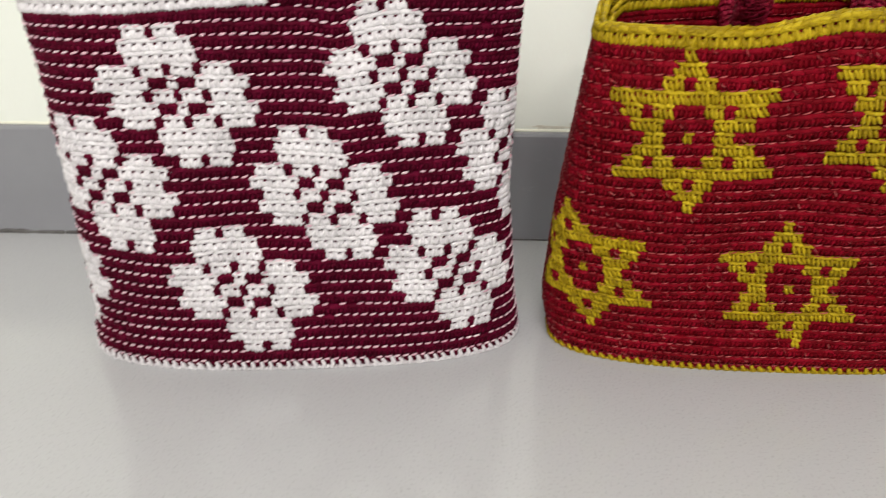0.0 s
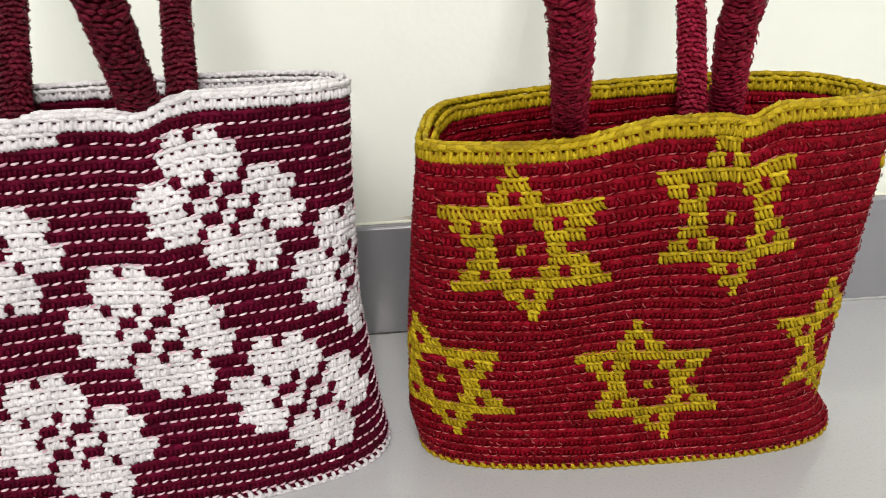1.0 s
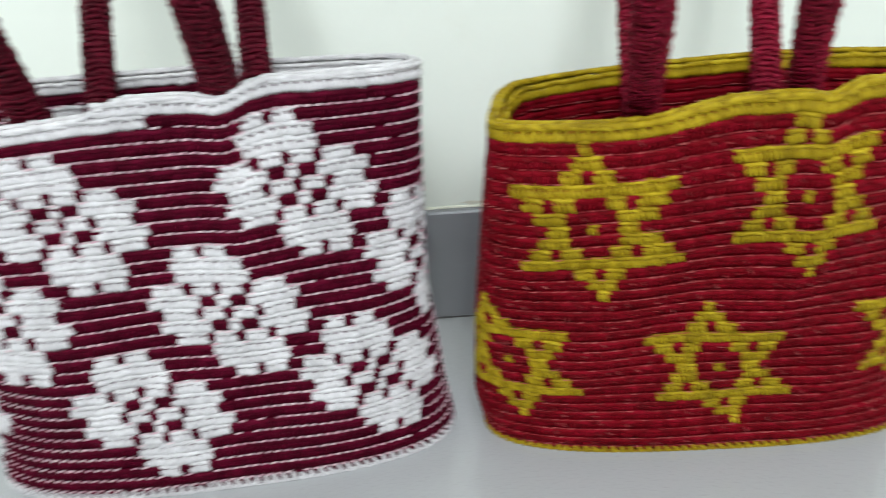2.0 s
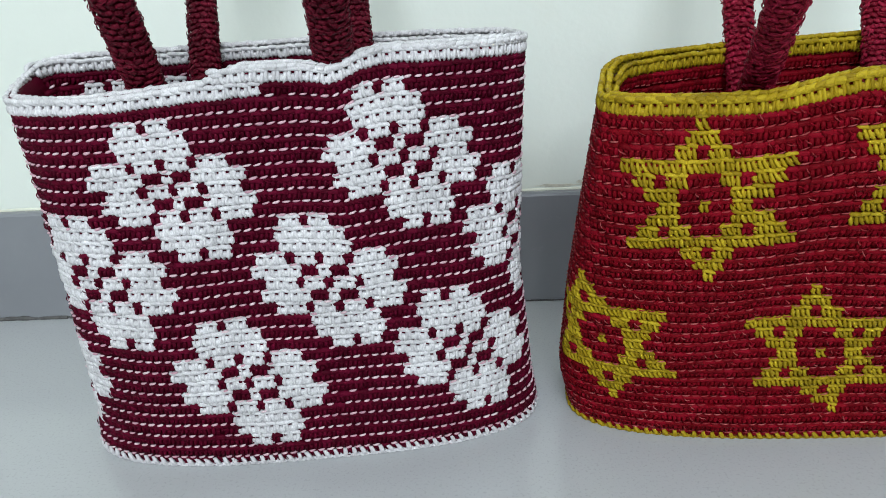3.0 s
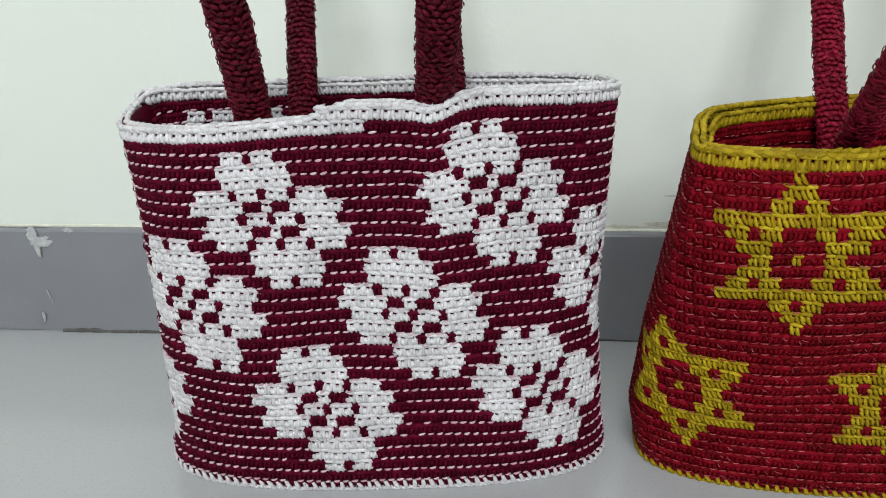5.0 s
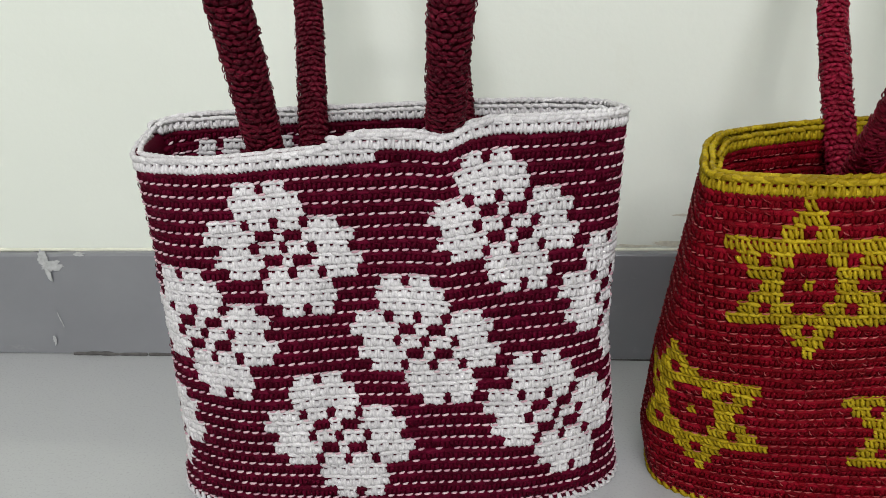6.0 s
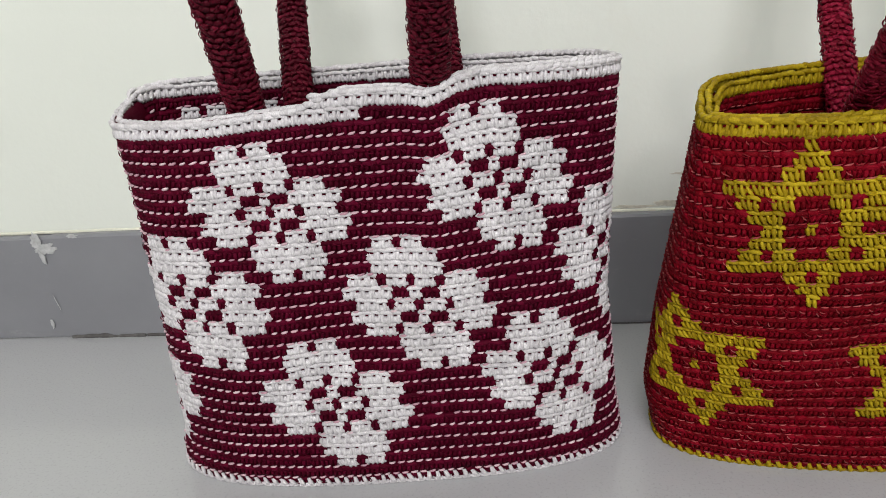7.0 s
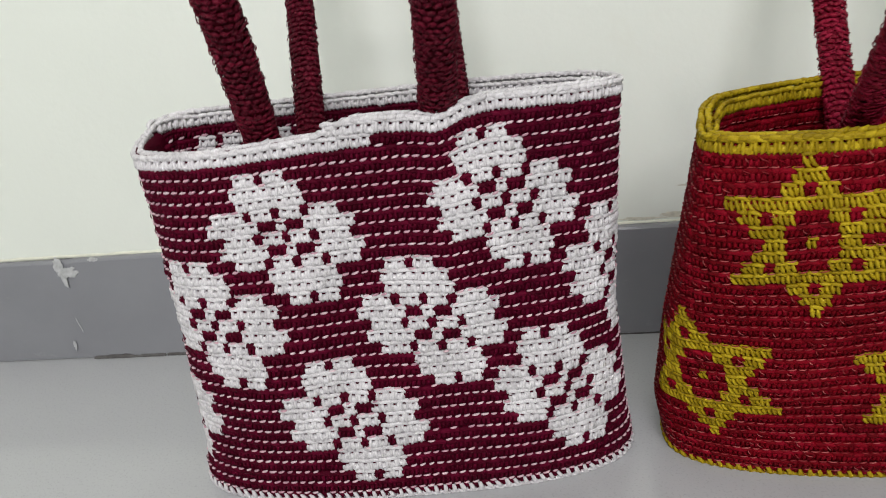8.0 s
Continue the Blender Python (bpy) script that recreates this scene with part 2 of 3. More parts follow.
# ---- crochet ----
def tube(path, radius, sides=5, taper=0.75):
    """Vertices and faces of a short bent tube with closed ends, in stitch space (across, up, out)."""
    p = np.array(path, float)
    verts, faces = [], []
    for i, c in enumerate(p):
        t = p[min(i + 1, len(p) - 1)] - p[max(i - 1, 0)]
        t /= np.linalg.norm(t)
        a = np.cross(t, (0, 0, 1.0))
        a /= np.linalg.norm(a)
        b = np.cross(t, a)
        r = radius[i] if isinstance(radius, tuple) else radius * (taper if i in (0, len(p) - 1) else 1.0)
        for k in range(sides):
            w = 2 * math.pi * k / sides
            verts.append(c + r * (math.cos(w) * a + math.sin(w) * b))
    for i in range(len(p) - 1):
        for k in range(sides):
            j = (k + 1) % sides
            faces.append((i * sides + k, i * sides + j, (i + 1) * sides + j, (i + 1) * sides + k))
    m = (len(p) - 1) * sides
    faces += [tuple(range(sides))[::-1], tuple(range(m, m + sides))]
    return np.array(verts), faces


def joined(*pieces):
    verts, faces, n = [], [], 0
    for v, f in pieces:
        verts.append(v)
        faces += [tuple(i + n for i in q) for q in f]
        n += len(v)
    return np.concatenate(verts), faces


# stitches in millimetres: across, up, out
STITCH_OPEN = joined(
    tube([(-5.4, 2.6, 0.9), (-2.0, 3.4, 1.8), (1.4, 3.1, 1.9), (4.4, 2.2, 1.3), (6.8, 0.8, 0.2)], (1.5, 1.8, 1.8, 1.5, 0.4), 6),
    tube([(-4.6, -2.3, 0.6), (0.0, -2.6, 1.0), (4.6, -2.8, 0.6)], (2.3, 2.5, 2.3), 6),
    tube([(-3.0, 2.2, 1.2), (-3.3, -0.6, 1.9), (-2.8, -3.2, 2.0), (-1.8, -5.8, 0.9)], (1.4, 1.7, 1.7, 1.1), 5),
    tube([(2.5, 2.0, 1.2), (2.1, -0.6, 1.9), (1.6, -3.2, 2.0), (1.5, -5.9, 0.9)], (1.4, 1.7, 1.8, 1.1), 5),
)
STITCH_FULL = joined(
    tube([(-5.6, 1.5, 0.5), (-1.6, 2.2, 1.2), (1.6, 2.0, 1.2), (5.6, 1.2, 0.5)], 2.3, 6, 0.95),
    tube([(-2.4, 1.6, 0.7), (-2.9, -1.0, 1.5), (-3.3, -4.6, 0.5)], (1.5, 2.0, 1.7), 5),
    tube([(1.9, 1.6, 0.7), (1.2, -1.0, 1.6), (0.6, -4.7, 0.5)], (1.5, 2.0, 1.7), 5),
)
STITCH_THIN = joined(
    tube([(-5.2, 2.4, 1.0), (-1.7, 3.1, 1.9), (1.5, 2.7, 1.9), (5.6, 1.4, 0.8)], (1.3, 1.6, 1.6, 0.8), 5),
    tube([(-4.4, -1.5, 0.1), (0.0, -1.8, 0.3), (4.4, -2.0, 0.1)], (1.6, 1.8, 1.6), 5),
    tube([(-3.9, 2.2, 1.4), (-3.2, -0.6, 2.2), (-1.6, -3.2, 2.2), (0.6, -5.2, 1.0)], (1.1, 1.4, 1.4, 0.7), 5),
    tube([(0.3, 2.1, 1.4), (0.9, -0.6, 2.2), (2.4, -3.3, 2.2), (4.6, -5.2, 1.0)], (1.1, 1.4, 1.4, 0.7), 5),
)
STITCH_PLAIN = tube([(-4.4, 0.4, 0.6), (0.0, 0.0, 1.4), (4.4, -0.4, 0.6)], 3.4, 6)
DASH = tube([(-3.0, -0.35, 0.4), (-1.2, 0.0, 1.1), (1.2, 0.15, 1.1), (3.0, 0.45, 0.4)], 1.0, 5, 0.55)
FLECK = tube([(-3.4, -0.2, 0.3), (-1.2, 0.0, 1.0), (1.2, 0.1, 1.0), (3.4, 0.3, 0.3)], 0.62, 4, 0.5)
WISP = tube([(-2.6, 0.2, 0.2), (-0.8, -0.2, 0.8), (0.9, 0.1, 0.8), (2.6, 0.0, 0.1)], 0.42, 4, 0.5)
BEAD = tube([(-2.6, -2.6, 0.2), (-1.2, -0.6, 1.6), (1.0, 0.8, 1.7), (2.9, 2.4, 0.3)], 1.75, 6)
TOOTH = tube([(-1.6, 3.4, 0.2), (-0.2, 0.6, 1.6), (0.4, -1.6, 1.5), (0.9, -3.6, 0.2)], 1.35, 5)


class Heap:
    """Collects many small pieces into one mesh."""

    def __init__(self):
        self.verts, self.faces, self.index, self.n = [], [], [], 0

    def add(self, template, origin, u, w, d, slot=0, sx=1.0, sy=1.0, sz=1.0, spin=0.0):
        v, f = template
        c, s = math.cos(spin), math.sin(spin)
        x, y, z = v[:, 0] * sx * 0.001, v[:, 1] * sy * 0.001, v[:, 2] * sz * 0.001
        x, y = c * x - s * y, s * x + c * y
        self.verts.append(origin + x[:, None] * u + y[:, None] * w + z[:, None] * d)
        n = self.n
        self.faces += [tuple(i + n for i in q) for q in f]
        self.index += [slot] * len(f)
        self.n += len(v)

    def build(self, name, mats, parent, label=""):
        ob = mesh_object(name, np.concatenate(self.verts), self.faces, mats, self.index, True, parent)
        return tagged(ob, label)


def smooth_step(x, a, b):
    t = np.clip((x - a) / (b - a), 0, 1)
    return t * t * (3 - 2 * t)


class Form:
    """The outer form of a bag: a rounded oblong whose size, place and turn change with the height v (0 foot, 1 rim)."""

    def __init__(self, levels, height, rim_front, rim_back, swell=0.0):
        self.swell = swell
        self.levels, self.height, self.rim_front, self.rim_back = np.array(levels), height, rim_front, rim_back
        th = np.linspace(-1.5 * math.pi, 0.5 * math.pi, 721)
        self.cos, self.sin = np.cos(th), np.sin(th)

    def loop(self, v):
        """Points of one round, from the middle of the back by the left to the front and on, with the length along it from the front's middle."""
        cx, a, front, b, turn, n, pinch = (np.interp(v, self.levels[:, 0], self.levels[:, k]) for k in range(1, 8))
        tuck = 0.003 * (1 - smooth_step(v, 0.0, 0.05))
        x = (a - tuck) * np.sign(self.cos) * np.abs(self.cos) ** (2 / n)
        y = (b - tuck) * np.sign(self.sin) * np.abs(self.sin) ** (2 / n)
        y = y + (0.0028 * np.sin(x * 31 + v * 5) + 0.002 * np.sin(x * 57 - v * 9 + 1)) * smooth_step(-self.sin, 0.3, 0.9) * min(1, 3 * v)
        x = x * (1 - pinch * smooth_step(self.sin, -0.9, 0.9))
        c, s = math.cos(radians(turn)), math.sin(radians(turn))
        px, py = cx + c * x - s * y, front + b + s * x + c * y
        k = smooth_step(-self.sin, -0.35, 0.35)
        top = k * self.rim_front(px) + (1 - k) * self.rim_back(px)
        pz = (v + self.swell * v * (1 - v)) * self.height + (top - self.height) * max(v, 0) ** 2.5
        p = np.stack([px, py, pz], 1)
        step = np.linalg.norm(np.diff(p, axis=0), axis=1)
        run = np.concatenate([[0], np.cumsum(step)])
        return p, run - run[-1] / 2

    def at(self, s, v):
        """Places and frames (across, up, out) at lengths s along the round at height v."""
        p, run = self.loop(v)
        q = self.loop(v + 0.015)[0]
        half = run[-1]
        s = (np.asarray(s) + half) % (2 * half) - half

        def pick(line, d=0.0):
            w = (s + d + half) % (2 * half) - half
            return np.stack([np.interp(w, run, line[:, k]) for k in range(3)], 1)

        o = pick(p)
        u = pick(p, 0.004) - pick(p, -0.004)
        u /= np.linalg.norm(u, axis=1)[:, None]
        w = pick(q) - o
        w -= (w * u).sum(1)[:, None] * u
        w /= np.linalg.norm(w, axis=1)[:, None]
        return o, u, w, np.cross(u, w)


FLOWER = (
    ".....##.##.....",
    "....#######....",
    "....#######....",
    ".###.##.##.###.",
    "#####..#..#####",
    ".###.##.##.###.",
    "#####..#..#####",
    ".###.##.##.###.",
    "....#######....",
    "....#######....",
    ".....##.##.....",
)
STAR = (
    ".......#.......",
    "......###......",
    ".....##.##.....",
    "###############",
    ".##.##...##.##.",
    "..###.....###..",
    "...##..#..##...",
    "..###.....###..",
    ".##.##...##.##.",
    "###############",
    ".....##.##.....",
    "......###......",
    ".......#.......",
)


def motif_at(motifs, art, col, row):
    """The number of the motif that covers a stitch, or -1."""
    h, w = len(art), len(art[0])
    for n, (c0, r0) in enumerate(motifs):
        i, j = int(math.floor(r0 + h / 2 - row)), int(math.floor(col - c0 + w / 2))
        if 0 <= i < h and 0 <= j < w and art[i][j] == "#":
            return n
    return -1


AROUND, SLANT = 120, 0.37


def crochet_bag(form, rounds, ground, figure, figure_stitch, fleck, fleck_template, glints, art, centres, names, rim_mat, rim_rows, rim_drop, inner_spot, label, thing_label, rng):
    """A bag of crocheted rounds with motifs in a second colour, a rim and a stitched foot."""
    bag = tagged(new("crochet_bag"), thing_label, "bag", "crochet bags on the floor")
    mid = form.at([0.0], 0.0)[0][0]
    bag.location = (mid[0], mid[1] + 0.06, 0.0)
    inv = np.array(bag.location)
    pitch = 2 * form.loop(0.5)[1][-1] / AROUND
    row_h = form.height / rounds
    motifs = [(s / pitch + SLANT * (r + 0.5), r + 0.5) for s, r in centres]
    figures = [Heap() for _ in motifs]

    # the lining behind the stitches: outer skin, inner skin and bottom
    verts, faces = [], []
    vs = np.linspace(0, 0.966, 30)
    ss = np.linspace(-0.5, 0.5, 121)[:-1]
    for depth in (-0.0010, 0.006):
        for v in vs:
            o, u, w, d = form.at(ss * 2 * form.loop(v)[1][-1], v)
            verts += list(o - depth * d - inv + np.array((0, 0, 0.002)))
    n, rows = len(ss), len(vs)
    for k in range(2):
        for i in range(rows - 1):
            for j in range(n):
                a, b = (k * rows + i) * n + j, (k * rows + i) * n + (j + 1) % n
                q = (a, b, b + n, a + n)
                faces.append(q if k == 0 else q[::-1])
    for j in range(n):
        a, b = (rows - 1) * n + j, (rows - 1) * n + (j + 1) % n
        faces.append((a, b, b + rows * n, a + rows * n))
    faces.append(tuple(range(n))[::-1])
    faces.append(tuple(range(rows * n, rows * n + n)))
    mesh_object("lining", verts, faces, [ground], parent=bag)

    heap = Heap()
    for r in range(rounds):
        v = (r + 0.5) / rounds
        rim_row = rim_rows(r)
        total = 2 * form.loop(v)[1][-1]
        real = total / AROUND
        cols = np.arange(AROUND) - AROUND // 2
        s = (cols + 0.5) * real + (-SLANT * r * pitch) % real
        o, u, w, d = form.at(s, v)
        flecks = form.at(s + 0.25 * real, max(0.0, r / rounds))
        for i in range(AROUND):
            sx = real * 1000 / 8.2 * rng.uniform(0.94, 1.08)
            sy = row_h * (1 + form.swell * (1 - 2 * v)) * 1000 / 9.2 * rng.uniform(0.93, 1.08)
            spin = rng.uniform(-0.13, 0.13)
            place = o[i] - inv + rng.uniform(-0.0005, 0.0005) * w[i] + rng.uniform(-0.0004, 0.0005) * d[i]
            front = d[i][1] < 0.45
            half = total / 2
            sw = (s[i] + half) % total - half
            white_rim = rim_row(sw)
            if r == rounds - 1 and rim_drop(sw) > 0.5:
                continue
            m = -1 if white_rim else motif_at(motifs, art, sw / pitch + SLANT * (r + 0.5), r + 0.5)
            if white_rim:
                heap.add(STITCH_OPEN if front else STITCH_PLAIN, place, u[i], w[i], d[i], 1, sx, sy, 1.15, spin)
            elif m >= 0:
                figures[m].add(figure_stitch, place, u[i], w[i], d[i], 0, sx * 1.1, sy, rng.uniform(0.85, 1.2), spin * 1.6)
            else:
                heap.add(STITCH_FULL if front else STITCH_PLAIN, place, u[i], w[i], d[i], 0, sx, sy, 0.95, spin)
                # carried thread; on the red bag also its pinkish highlights, put in as colour
                if front and rng.random() < 0.97:
                    heap.add(fleck_template, flecks[0][i] - inv + 0.0022 * d[i], flecks[1][i], flecks[2][i], flecks[3][i], 2,
                             sx * rng.uniform(0.8, 1.1), rng.uniform(0.75, 1.15), 1.0, spin + 0.05)
                # slot 2 strands paint the cord's glossy highlights in a paler colour
                if d[i][1] < -0.5:
                    for odds, slot in ((0.8, 0), (glints, 2)):
                        if rng.random() < odds:
                            heap.add(WISP, place + rng.uniform(-0.003, 0.003) * u[i] + rng.uniform(-0.0015, 0.002) * w[i] + 0.0034 * d[i], u[i], w[i], d[i], slot,
                                     rng.uniform(0.7, 1.2), 1.0, 1.0, -0.75 + rng.uniform(-0.45, 0.45))
            # the inside of the back, which shows through the mouth
            if d[i][1] > 0.2 and r > rounds * 0.55:
                inner = place - 0.0062 * d[i]
                if white_rim or (inner_spot(o[i][0], v) and rng.random() < 0.7):
                    heap.add(STITCH_OPEN, inner, -u[i], w[i], -d[i], 1, sx, sy, 1.0, spin)
                else:
                    heap.add(STITCH_FULL, inner, -u[i], w[i], -d[i], 0, sx, sy, 0.9, spin)
                    if rng.random() < 0.8:
                        heap.add(fleck_template, inner - 0.004 * w[i] - 0.0012 * d[i], -u[i], w[i], -d[i], 2, sx, 1.0, 1.0, spin)
    tagged(heap.build("stitches", [ground, rim_mat, fleck], bag), kind="stuff")

    for name, heap in zip(names, figures):
        if heap.n:
            tagged(heap.build(name, [figure], bag, label), kind="stuff")

    # the twisted cord on top of the rim, and each whipped stitch round the foot and under the rim
    cord = Heap()
    count = int(2 * form.loop(1.0)[1][-1] / 0.0074)
    total = 2 * form.loop(1.0)[1][-1]
    s = (np.arange(count) + 0.5) * total / count - total / 2
    ends = s
    count_rim = int(total / 0.0058)
    s = (np.arange(count_rim) + 0.5) * total / count_rim - total / 2
    fall = np.array([rim_drop(k) for k in s])[:, None]
    for lift, inset in ((0.0012, -0.0008), (0.0026, 0.0042)):
        o, u, w, d = form.at(s + inset * 0.7, 0.995)
        o = o * (1 - fall) + form.at(s + inset * 0.7, 0.995 - 1 / rounds)[0] * fall
        for i in range(count_rim):
            cord.add(BEAD, o[i] - inv + np.array((0, 0, lift)) - inset * d[i], u[i], w[i], d[i], 0, 1.15, 1.15, rng.uniform(1.0, 1.3), rng.uniform(-0.75, -0.3))
    tagged(cord.build("rim_cord", [rim_mat], bag), kind="stuff")
    s = ends
    foot = Heap()
    o, u, w, d = form.at(s, 0.004)
    for i in range(count):
        foot.add(BEAD, o[i] - inv + 0.0018 * d[i] + np.array((0, 0, 0.0012)), u[i], np.array((0, 0, 1.0)), d[i], 0, 1.55, 0.6, 1.1, rng.uniform(-0.4, -0.1))
    tagged(foot.build("foot_cord", [rim_mat], bag), kind="stuff")
    tooth = bpy.data.meshes.new("foot_stitch")
    tooth.from_pydata([tuple(p * 0.001) for p in TOOTH[0]], [], TOOTH[1])
    tooth.polygons.foreach_set("use_smooth", [True] * len(tooth.polygons))
    tooth.materials.append(rim_mat)
    o, u, w, d = form.at(s, 0.016)
    for i in range(count):
        spin, sx, sy = rng.uniform(-0.5, 0.1), 1.65 * rng.uniform(0.85, 1.15), 1.05 * rng.uniform(0.85, 1.15)
        p = o[i] - inv + 0.0026 * d[i] + np.array((0, 0, 0.0004))
        ob = new("foot_stitch", tooth)
        ob.parent = bag
        m = Matrix([[u[i][k], w[i][k], d[i][k], p[k]] for k in range(3)] + [[0, 0, 0, 1]])
        ob.matrix_basis = m @ Matrix.Rotation(spin, 4, "Z") @ Matrix.Diagonal((sx, sy, 1.2, 1))
    return bag


def handle(bag, left, left_top, right, right_top, lift, width, thick, material, rng, label):
    """A crocheted strap from one root inside the bag over an arch to the other."""
    p0, p1, p2, p3 = (np.array(p) for p in (left, left_top, right_top, right))
    way = (p1 - p0) / np.linalg.norm(p1 - p0) + (p2 - p3) / np.linalg.norm(p2 - p3)
    way /= np.linalg.norm(way)
    top = (p1 + p2) / 2 + way * lift
    side = (p2 - p1) * 0.5
    rail = [p0 - (p1 - p0) * 0.55, p0, p1, p1 * 0.62 + (top - side) * 0.38, top - side * 0.8, top, top + side * 0.8, p2 * 0.62 + (top + side) * 0.38, p2, p3, p3 - (p2 - p3) * 0.55]
    pts = []
    for i in range(1, len(rail) - 2):
        a, b, c, e = rail[i - 1], rail[i], rail[i + 1], rail[i + 2]
        for t in np.linspace(0, 1, 24, endpoint=False):
            pts.append(0.5 * (2 * b + (c - a) * t + (2 * a - 5 * b + 4 * c - e) * t * t + (3 * b - a - 3 * c + e) * t ** 3))
    pts = np.array([rail[0]] + pts + [rail[-2], rail[-1]])
    run = np.concatenate([[0], np.cumsum(np.linalg.norm(np.diff(pts, axis=0), axis=1))])
    rows = int(run[-1] / 0.0048)
    inv = np.array(bag.location)
    heap = Heap()
    across0 = (p3 - p0) / np.linalg.norm(p3 - p0)
    core, faces, sides = [], [], 12
    for i in range(rows):
        t = (i + 0.5) * run[-1] / rows
        c = np.array([np.interp(t, run, pts[:, k]) for k in range(3)])
        g = np.array([np.interp(t + 0.004, run, pts[:, k]) - np.interp(t - 0.004, run, pts[:, k]) for k in range(3)])
        g /= np.linalg.norm(g)
        out = np.cross(across0, g)
        out = out / np.linalg.norm(out) if np.linalg.norm(out) > 0.05 else np.array((0, -1.0, 0))
        if out[1] > 0:
            out = -out
        ac = np.cross(g, out)
        for k in range(sides):
            a = 2 * math.pi * k / sides
            core.append(c + (width - 0.002) * math.cos(a) * ac + (thick - 0.002) * math.sin(a) * out - inv)
            if i:
                b, j = (i - 1) * sides, (k + 1) % sides
                faces.append((b + k, b + j, b + sides + j, b + sides + k))
        for k in range(13):
            a = 2 * math.pi * (k + 0.5 * (i % 2) + rng.uniform(-0.15, 0.15)) / 13
            n = math.cos(a) / width * ac + math.sin(a) / thick * out
            n /= np.linalg.norm(n)
            o = c + width * math.cos(a) * ac * 0.9 + thick * math.sin(a) * out * 0.9 - inv
            t1 = np.cross(g, n)
            heap.add(STITCH_PLAIN, o + rng.uniform(-0.0008, 0.0008) * g, t1, g, n, 0, rng.uniform(0.5, 0.66), rng.uniform(0.5, 0.68),
                     rng.uniform(0.2, 0.45), rng.uniform(-0.75, 0.75))
            if rng.random() < 0.6:
                heap.add(WISP, o + rng.uniform(-0.0028, 0.0028) * g + rng.uniform(-0.002, 0.002) * t1 + 0.0012 * n, t1, g, n, 0,
                         rng.uniform(0.6, 1.1), rng.uniform(0.9, 1.5), rng.uniform(0.7, 1.2), rng.choice((0.7, -0.7, 0.1)) + rng.uniform(-0.4, 0.4))
    faces += [tuple(range(sides)), tuple(range((rows - 1) * sides, rows * sides))]
    strap = mesh_object("handle", core, faces, [material], parent=bag)
    tagged(strap, label)
    tagged(heap.build("braid", [material], strap), kind="stuff")
    return strap


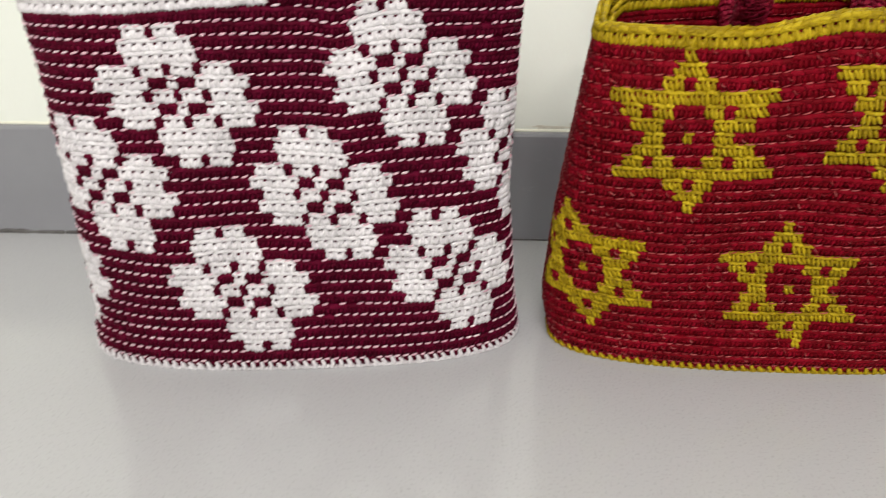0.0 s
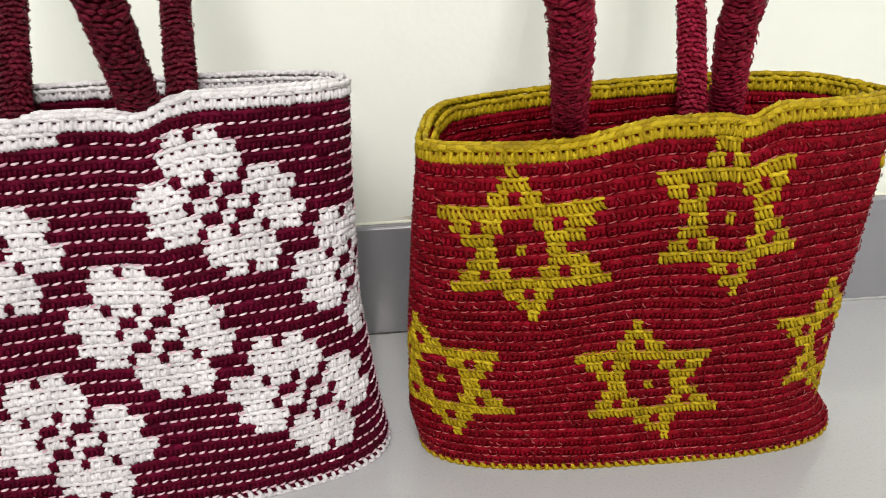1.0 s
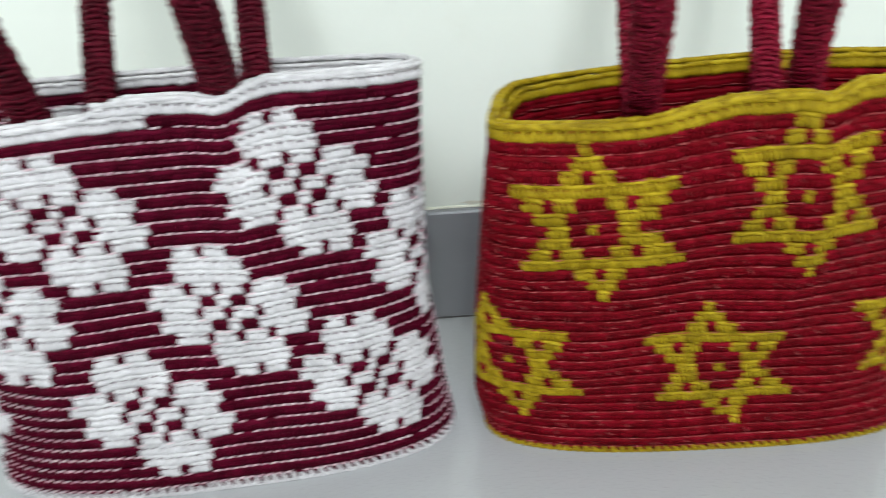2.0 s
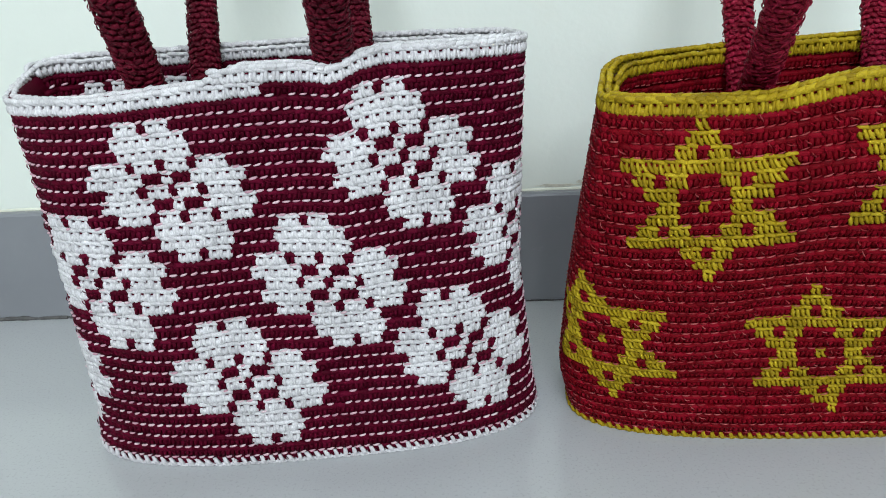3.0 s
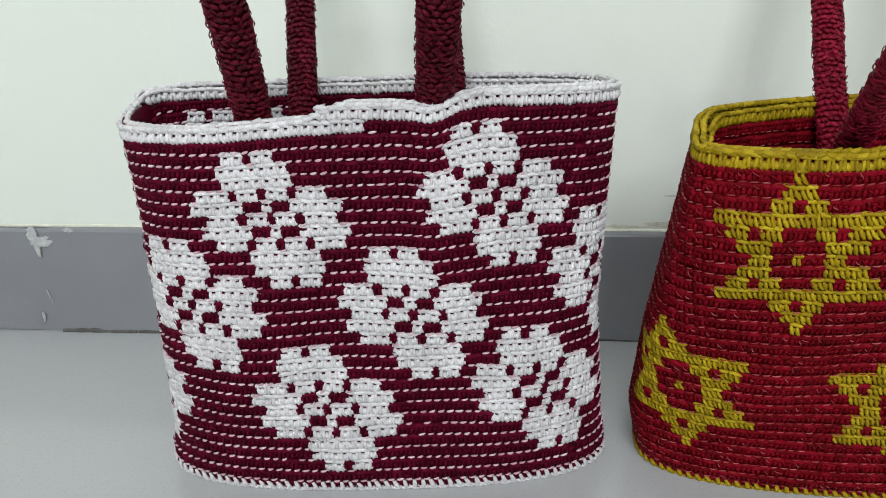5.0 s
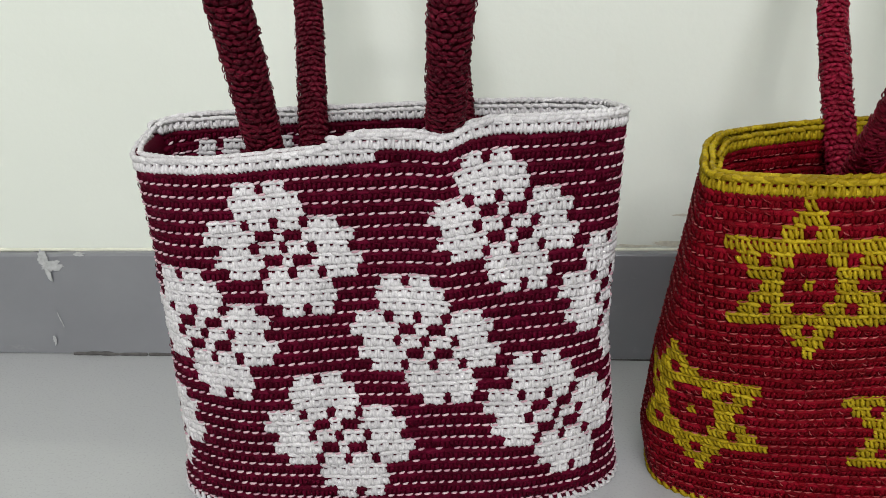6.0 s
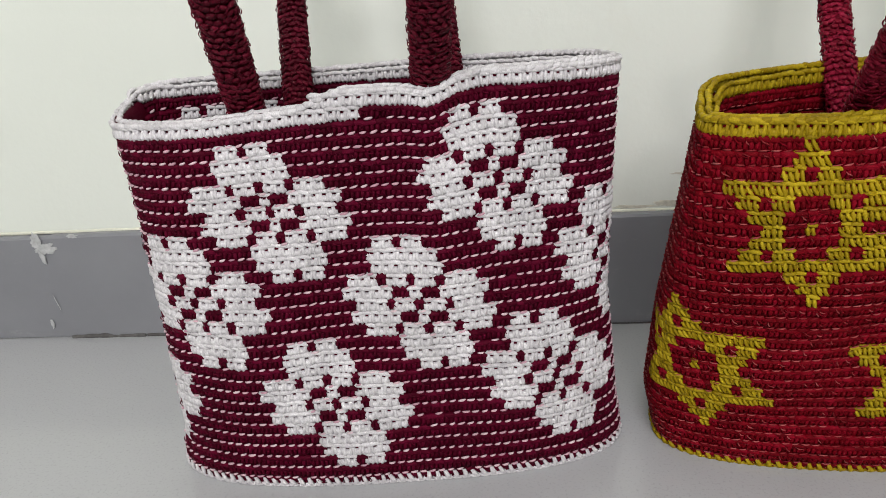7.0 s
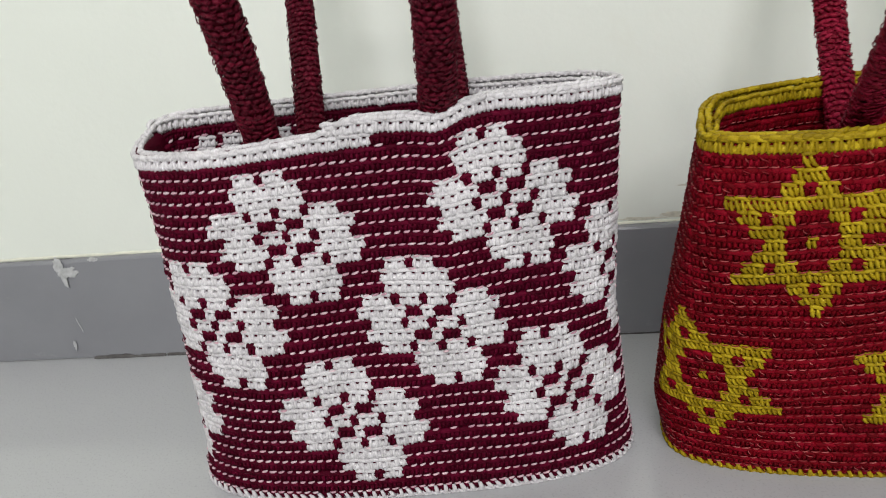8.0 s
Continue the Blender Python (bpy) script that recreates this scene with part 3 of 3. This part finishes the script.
def maroon_bag():
    rng = random.Random(11)
    form = Form(
        #  v, centre x, half width, front y, half depth, turn, squareness, narrowing of the back
        [(0, -0.1195, 0.1885, 0.5570, 0.068, 5.0, 2.7, -0.048), (0.12, -0.1190, 0.1816, 0.5530, 0.068, 5.2, 2.9, -0.03188), (0.45, -0.1212, 0.1736, 0.541, 0.066, 6.326, 3.2, -0.01379),
         (0.8, -0.1195, 0.1765, 0.532, 0.064, 6.079, 3.2, 0.02491), (1, -0.1203, 0.1811, 0.5258, 0.063, 5.56, 2.8, 0.03648), (1.1, -0.1203, 0.1811, 0.5258, 0.063, 5.56, 2.8, 0.03648)],
        0.319,
        lambda x: 0.310 + 0.009 * smooth_step(x, -0.24, -0.115) + 0.007 * smooth_step(x, -0.075, -0.03) - 0.004 * np.exp(-((x + 0.072) / 0.014) ** 2),
        lambda x: 0.323 + 0.004 * smooth_step(x, -0.25, 0.0),
        0.12,
    )

    def rim_drop(s):
        """1 where the rim ends one round lower, before the last round begins."""
        return float(smooth_step(s, -0.27, -0.19) * (1 - smooth_step(s, -0.045, -0.012)))

    def rim_rows(r):
        if r >= 31:
            return lambda s: True
        if r == 30:
            return lambda s: -0.23 < s < -0.003
        return lambda s: False

    centres = [(-0.0690, 23), (0.0865, 24), (0.0285, 15), (-0.042, 7), (0.127, 8), (-0.1365, 16), (0.1825, 17), (-0.212, 8)]
    bag = crochet_bag(form, 32, MAROON, WHITE, STITCH_OPEN, BLUSH, DASH, 0.0, FLOWER, centres, ["flower"] * len(centres), WHITE, rim_rows, rim_drop, lambda x, v: -0.285 < x < -0.205 and 0.78 < v < 0.93,
                      "white crocheted four-petal flower", "maroon crocheted tote bag with white flowers and rim", rng)
    handle(bag, (-0.194, 0.538, 0.312), (-0.184, 0.478, 0.380), (-0.069, 0.540, 0.322), (-0.061, 0.476, 0.382), 0.19, 0.0130, 0.0075, STRAP_MAROON, rng, "dark maroon crocheted strap leaning forward")
    handle(bag, (-0.180, 0.622, 0.315), (-0.190, 0.672, 0.385), (-0.063, 0.626, 0.318), (-0.071, 0.676, 0.385), 0.17, 0.0115, 0.0075, STRAP_MAROON, rng, "dark maroon crocheted strap leaning back")
    return bag


def red_bag():
    rng = random.Random(23)
    form = Form(
        [(0, 0.2900, 0.1905, 0.5655, 0.07, -2.2, 2.8, 0.06), (0.06, 0.2862, 0.1890, 0.5605, 0.07, -2.2, 2.9, 0.065), (0.15, 0.2738, 0.1840, 0.5590, 0.07, -2.6, 3.0, 0.085),
         (0.45, 0.2700, 0.1844, 0.5370, 0.07, -0.8, 3, 0.15), (0.8, 0.2694, 0.1866, 0.5046, 0.072, 3.151, 2.8, 0.235), (1, 0.2746, 0.1911, 0.5026, 0.071, 4.106, 2.6, 0.30), (1.1, 0.2746, 0.1911, 0.5026, 0.071, 4.106, 2.6, 0.30)],
        0.303,
        lambda x: 0.290 + 0.013 * smooth_step(x, 0.19, 0.265) + 0.004 * smooth_step(x, 0.32, 0.345) - 0.004 * np.exp(-((x - 0.317) / 0.014) ** 2),
        lambda x: 0.307 + 0.007 * smooth_step(x, 0.13, 0.40),
        -0.05,
    )

    def rim_rows(r):
        return (lambda s: True) if r >= 30 else (lambda s: False)

    centres = [(-0.1010, 23), (0.038, 24), (-0.1585, 10), (0.0087, 9), (0.1622, 11), (0.2275, 23)]
    bag = crochet_bag(form, 31, RED, YELLOW, STITCH_THIN, SALMON, FLECK, 0.25, STAR, centres, ["star"] * len(centres), YELLOW, rim_rows, lambda s: 0.0, lambda x, v: False,
                      "mustard yellow crocheted six-pointed star", "red crocheted tote bag with yellow stars and rim", rng)
    handle(bag, (0.2050, 0.532, 0.300), (0.179, 0.440, 0.360), (0.314, 0.535, 0.308), (0.287, 0.478, 0.358), 0.19, 0.0112, 0.0075, CRIMSON, rng, "crimson crocheted strap leaning forward")
    handle(bag, (0.228, 0.625, 0.300), (0.235, 0.668, 0.358), (0.330, 0.625, 0.306), (0.344, 0.668, 0.360), 0.17, 0.0115, 0.0075, CRIMSON, rng, "crimson crocheted strap leaning back")
    return bag


maroon_bag()
red_bag()
